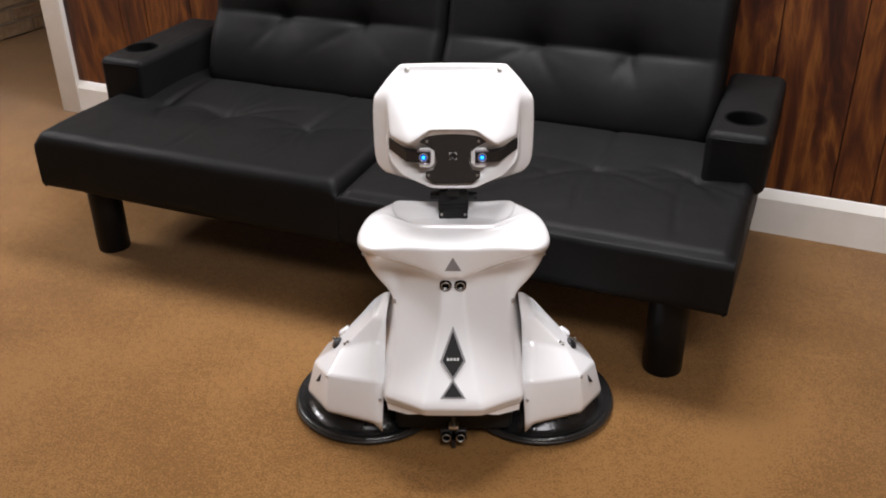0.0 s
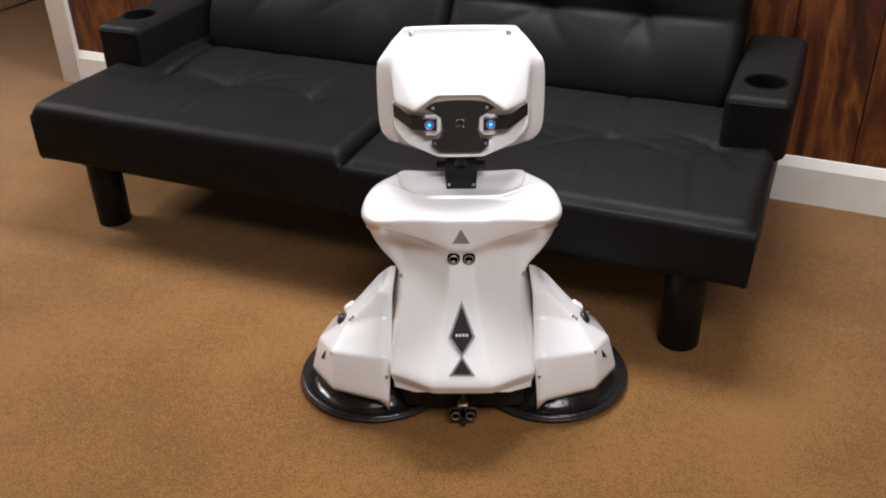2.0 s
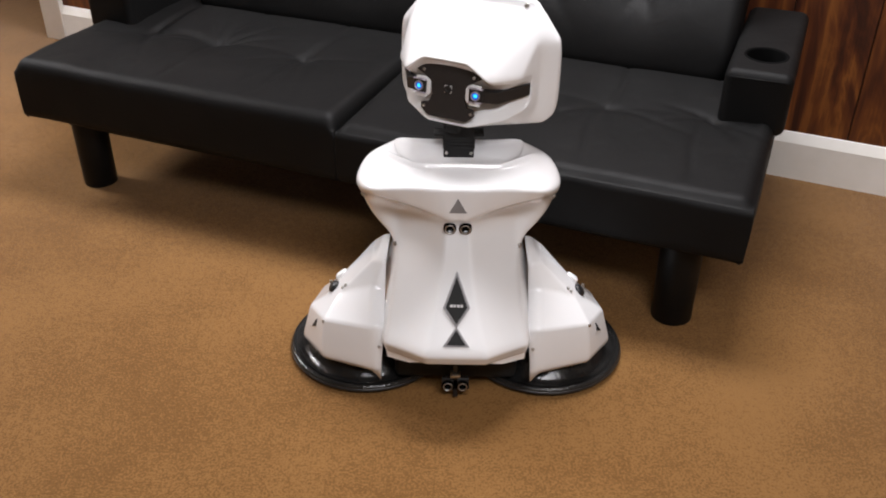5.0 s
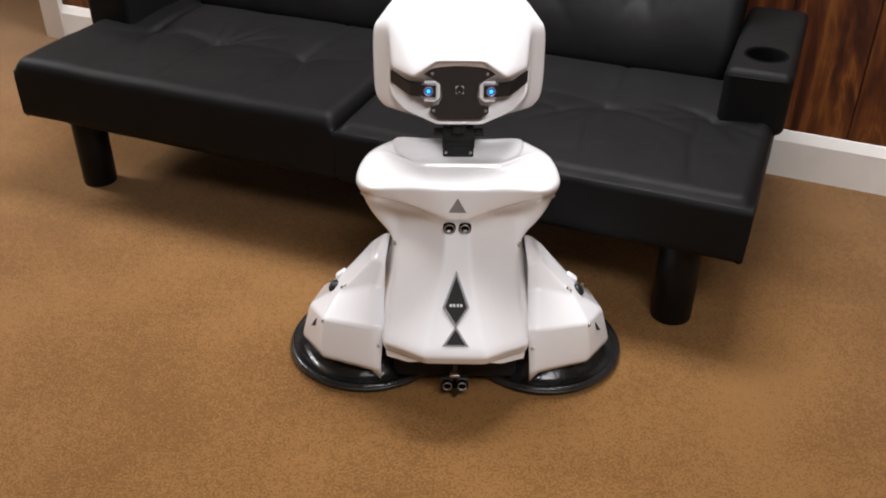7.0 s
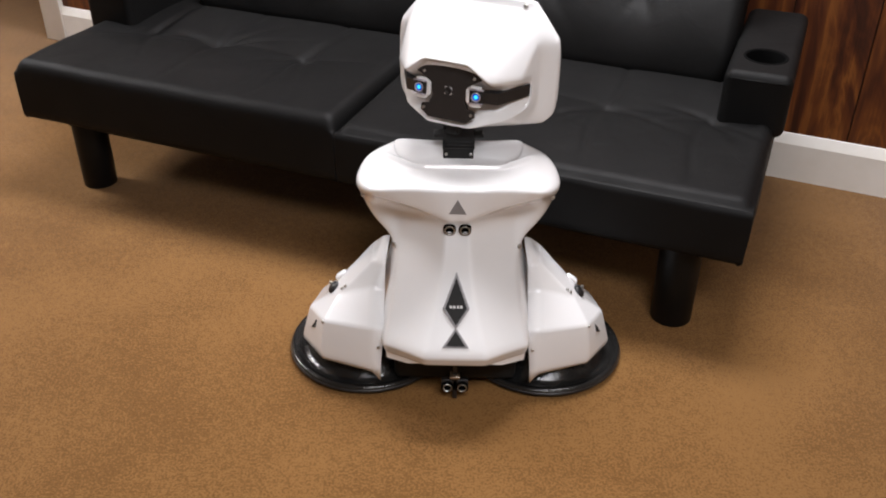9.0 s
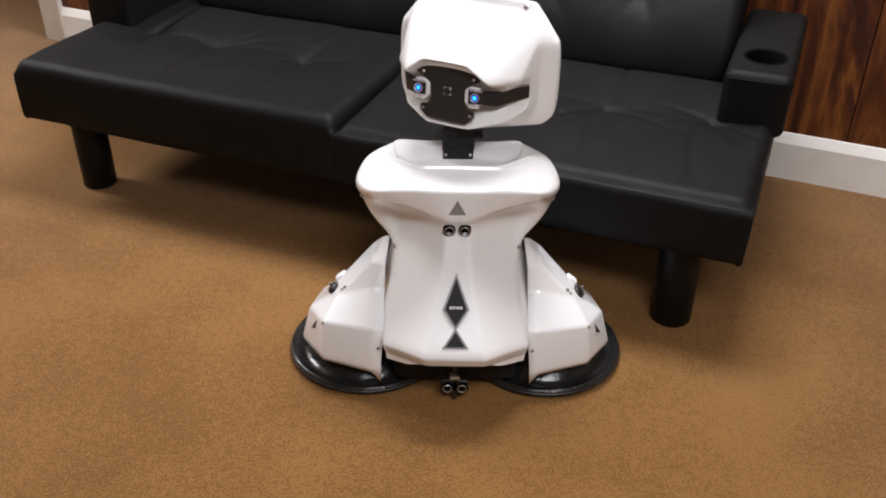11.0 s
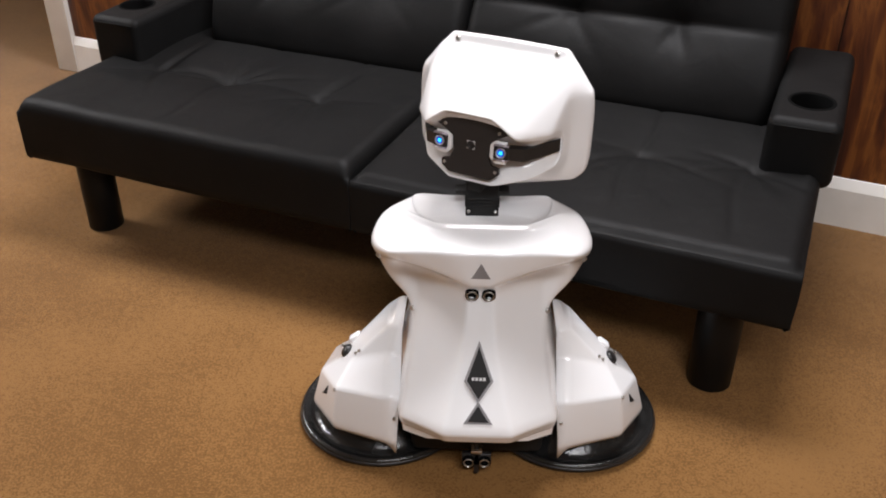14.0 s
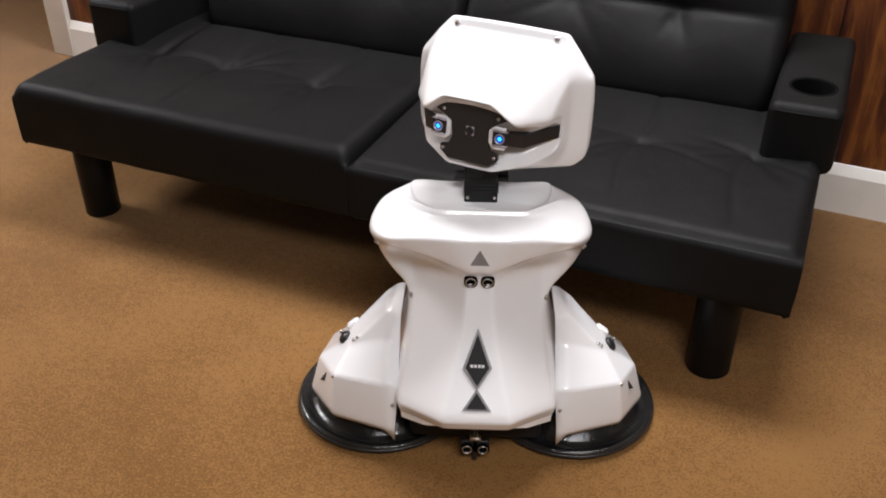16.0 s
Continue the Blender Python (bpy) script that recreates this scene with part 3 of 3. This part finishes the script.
    # the low sonar pair on its bracket
    low = part("sonar_bracket", box(-0.024, 0.024, -0.150, -0.140, 0.025, 0.050, 0.002), BLACK, ob)
    for x in (-0.013, 0.013):
        sonar_eye(low, x, pose(x, -0.151, 0.037, 88, 0, 0))
    part("hinge", box(-0.009, 0.009, -0.156, -0.140, 0.056, 0.062, 0.001), STEEL, low)
    part("stem", box(-0.004, 0.004, -0.150, -0.142, 0.008, 0.10, 0.001), BLACK, low)
    return ob


PIVOT_Y = 0.03


def head_rings():
    """Half outlines of the head shell from its back to its face; top centre round to chin centre."""
    back = [(0, 0.135, 0.640), (0.075, 0.135, 0.638), (0.100, 0.135, 0.615), (0.120, 0.135, 0.585), (0.122, 0.135, 0.54), (0.122, 0.13, 0.50), (0.10, 0.12, 0.465), (0.045, 0.11, 0.46), (0, 0.11, 0.46)]
    rim = [(0, 0.108, 0.666), (0.093, 0.108, 0.664), (0.116, 0.105, 0.642), (0.138, 0.101, 0.614), (0.1455, 0.098, 0.585), (0.1445, 0.095, 0.494), (0.125, 0.085, 0.467), (0.055, 0.055, 0.464), (0, 0.055, 0.464)]
    lip = [(0, 0.100, 0.665), (0.091, 0.100, 0.663), (0.114, 0.097, 0.641), (0.136, 0.093, 0.613), (0.1435, 0.090, 0.584), (0.1425, 0.087, 0.495), (0.122, 0.077, 0.468), (0.055, 0.047, 0.465), (0, 0.047, 0.465)]
    shoulder = [(0, 0.087, 0.648), (0.081, 0.086, 0.647), (0.104, 0.070, 0.630), (0.117, 0.062, 0.606), (0.122, 0.070, 0.56), (0.121, 0.066, 0.505), (0.104, 0.052, 0.474), (0.048, 0.028, 0.468), (0, 0.028, 0.468)]
    brow = [(0, -0.034, 0.597), (0.038, -0.034, 0.596), (0.0745, -0.027, 0.570), (0.109, 0.018, 0.566), (0.116, 0.050, 0.556), (0.113, 0.043, 0.510), (0.088, 0.006, 0.4945), (0.038, -0.022, 0.4825), (0, -0.022, 0.4815)]
    under = [(0, -0.030, 0.591), (0.037, -0.030, 0.590), (0.073, -0.022, 0.562), (0.107, 0.022, 0.556), (0.113, 0.051, 0.545), (0.111, 0.045, 0.515), (0.085, 0.006, 0.499), (0.037, -0.0215, 0.4865), (0, -0.0215, 0.4855)]
    face = [(0, -0.021, 0.587), (0.035, -0.021, 0.585), (0.066, -0.012, 0.556), (0.085, 0.008, 0.545), (0.096, 0.030, 0.540), (0.098, 0.030, 0.522), (0.074, 0.005, 0.510), (0.034, -0.012, 0.495), (0, -0.012, 0.494)]
    return [mirrored(r) for r in (back, rim, lip, shoulder, brow, under, face)]


def head(parent):
    pan = new("head")
    pan.parent = parent
    off = pose(0, -PIVOT_Y + 0.008, -0.005)
    shell = part("head_shell", loft(head_rings(), cap_first=True, cap_last=True, crease_rings=(0.2, 0.9, 0.9, 0.42, 0.6, 0.7, 0.6), crease_cols={-1: (0, 0.6, 0.45, 0.45, 0.1, 0.3, 0.45, 0.5, 0), 2: (0, 0.4, 0.1, 0.1, 0, 0.1, 0.4, 0.3, 0), 3: (0, 0.0, 0.0, 0.5, 0.1, 0.3, 0.5, 0.5, 0)}), SHELL, pan, "glossy white faceted head shell", off)
    pinned(rounded(shell))
    # the face plate: a waisted outline round the camera eye, leaning a little back towards the chin
    half = [(0.031, 0.046), (0.057, 0.025), (0.044, 0.018), (0.031, 0.010), (0.028, -0.012), (0.034, -0.026), (0.047, -0.029), (0.047, -0.038), (0.034, -0.049)]
    outline = half + [(-x, z) for x, z in reversed(half)]
    lean = off @ pose(0, -0.0225, 0.542, -7, 0, 0)
    plate = part("face_plate", prism(outline, 0.006), CARBON, pan, "black woven face plate", lean, smooth=False)
    part("camera_eye", lathe([(0.0065, -0.002), (0.0065, 0.002), (0.005, 0.003), (0.004, 0.001), (0, 0.001)], 20), BLACK, plate, m=pose(0, 0, 0, 90, 0, 0))
    for dx, dz, w, h in ((0, 0.0058, 0.006, 0.0006), (0, -0.0058, 0.006, 0.0006), (0.0058, 0, 0.0006, 0.006), (-0.0058, 0, 0.0006, 0.006)):
        part("mark", box(dx - w, dx + w, -0.0008, 0.001, dz - h, dz + h), PRINT, plate)
    for x, z in ((0.044, 0.026), (-0.044, 0.026), (0.042, -0.034), (-0.042, -0.034)):
        screw(plate, pose(x, -0.0005, z, 90, 0, 0), 0.0026)
    for s in (-1, 1):
        eye = part("eye_socket", box(-0.0112, 0.0112, -0.002, 0.004, -0.0102, 0.0102, 0.001), BLACK, pan, "dark eye socket with a blue light", off @ pose(s * 0.0498, -0.0245, 0.541, -7, 0, s * 6))
        for z in (-0.0108, 0.0108):
            part("eye_bar", box(-0.0115, 0.0115, -0.003, 0.004, z - 0.0010, z + 0.0010), LILAC, eye)
        part("lens_frame", lathe([(0.0078, -0.001), (0.0078, 0.003), (0.0066, 0.0036), (0.0058, 0.002), (0.0052, 0.0005)], 24), LILAC, eye, m=pose(0, -0.002, 0, 90, 0, 0))
        part("led_ring", lathe([(0.0055, 0.0006), (0.003, 0.0012), (0, 0.0013)], 20), LED, eye, "glowing blue light", pose(0, -0.002, 0, 90, 0, 0))
        part("led", lathe([(0.0032, 0.0014), (0.002, 0.0022), (0, 0.0025)], 16), LED_CORE, eye, m=pose(0, -0.002, 0, 90, 0, 0))
        cup = [(0.0570, 0.0155), (0.0400, 0.0160), (0.0315, 0.0090), (0.0315, -0.0105), (0.0400, -0.0185), (0.0570, -0.0175), (0.0570, -0.0125), (0.0410, -0.0125), (0.0380, -0.0095), (0.0380, 0.0090), (0.0410, 0.0120), (0.0570, 0.0118)]
        soften(part("eye_bezel", prism([(s * x, z) for x, z in cup], 0.006), SHELL, pan, "white bezel round the eye", off @ pose(0, -0.0248, 0.541, -7, 0, 0)), 0.0008, 2)
        # the dark band from the eye round to the temple
        strip = [(0.057, -0.0235, 0.5495, 0.5305), (0.081, -0.0090, 0.5460, 0.5265), (0.097, 0.0180, 0.5462, 0.5268), (0.1145, 0.0465, 0.5475, 0.5280)]
        rings = []
        for x, y, top, low in strip:
            rings.append([(s * x, y - 0.001, top), (s * x, y - 0.001, low), (s * (x - 0.004), y + 0.012, low), (s * (x - 0.004), y + 0.012, top)])
        part("eye_band", loft(rings, cap_first=True, cap_last=True), BLACK, pan, m=off, smooth=False)
        screw(shell, facing(*skin_at(shell, s * 0.082, 0.657), 0.0005), 0.0042)
    place, normal = skin_at(shell, 0, 0.609)
    lip_bm = loft([[(-k * 0.031, y0, h), (k * 0.031, y0, h), (k * 0.028, y1, h), (-k * 0.028, y1, h)] for y0, y1, k, h in ((-0.0100, 0.012, 1.0, -0.001), (-0.0005, 0.010, 0.86, 0.0026))], cap_last=True)
    soften(part("forehead_ridge", lip_bm, SHELL, shell, m=facing(place, normal)), 0.0012, 2)
    part("chin_joint", box(-0.011, 0.011, -0.008, 0.03, 0.458, 0.474, 0.002), MATT, pan, m=off)
    return pan


ROBOT = robot()
HEAD = head(ROBOT)
brick_wall()


def motions():
    """The head pans on its neck; all else stands still."""
    turns = [(0.0, 0), (4.0, 0), (4.1, -7), (4.2, -17.5), (4.4, -25), (5.2, -25), (5.6, 0), (6.9, 0), (7.0, 1), (7.2, 16), (7.9, 16), (8.0, 14), (8.1, -1), (8.2, 0), (8.6, 0), (8.7, -6.5), (8.8, -14.5), (8.9, -20.5), (9.0, -23.8), (9.2, -25), (11.3, -25), (16.0, -25.5)]
    walk(HEAD, [(t, pose(0, PIVOT_Y, 0, 0, 0, a)) for t, a in turns])


motions()
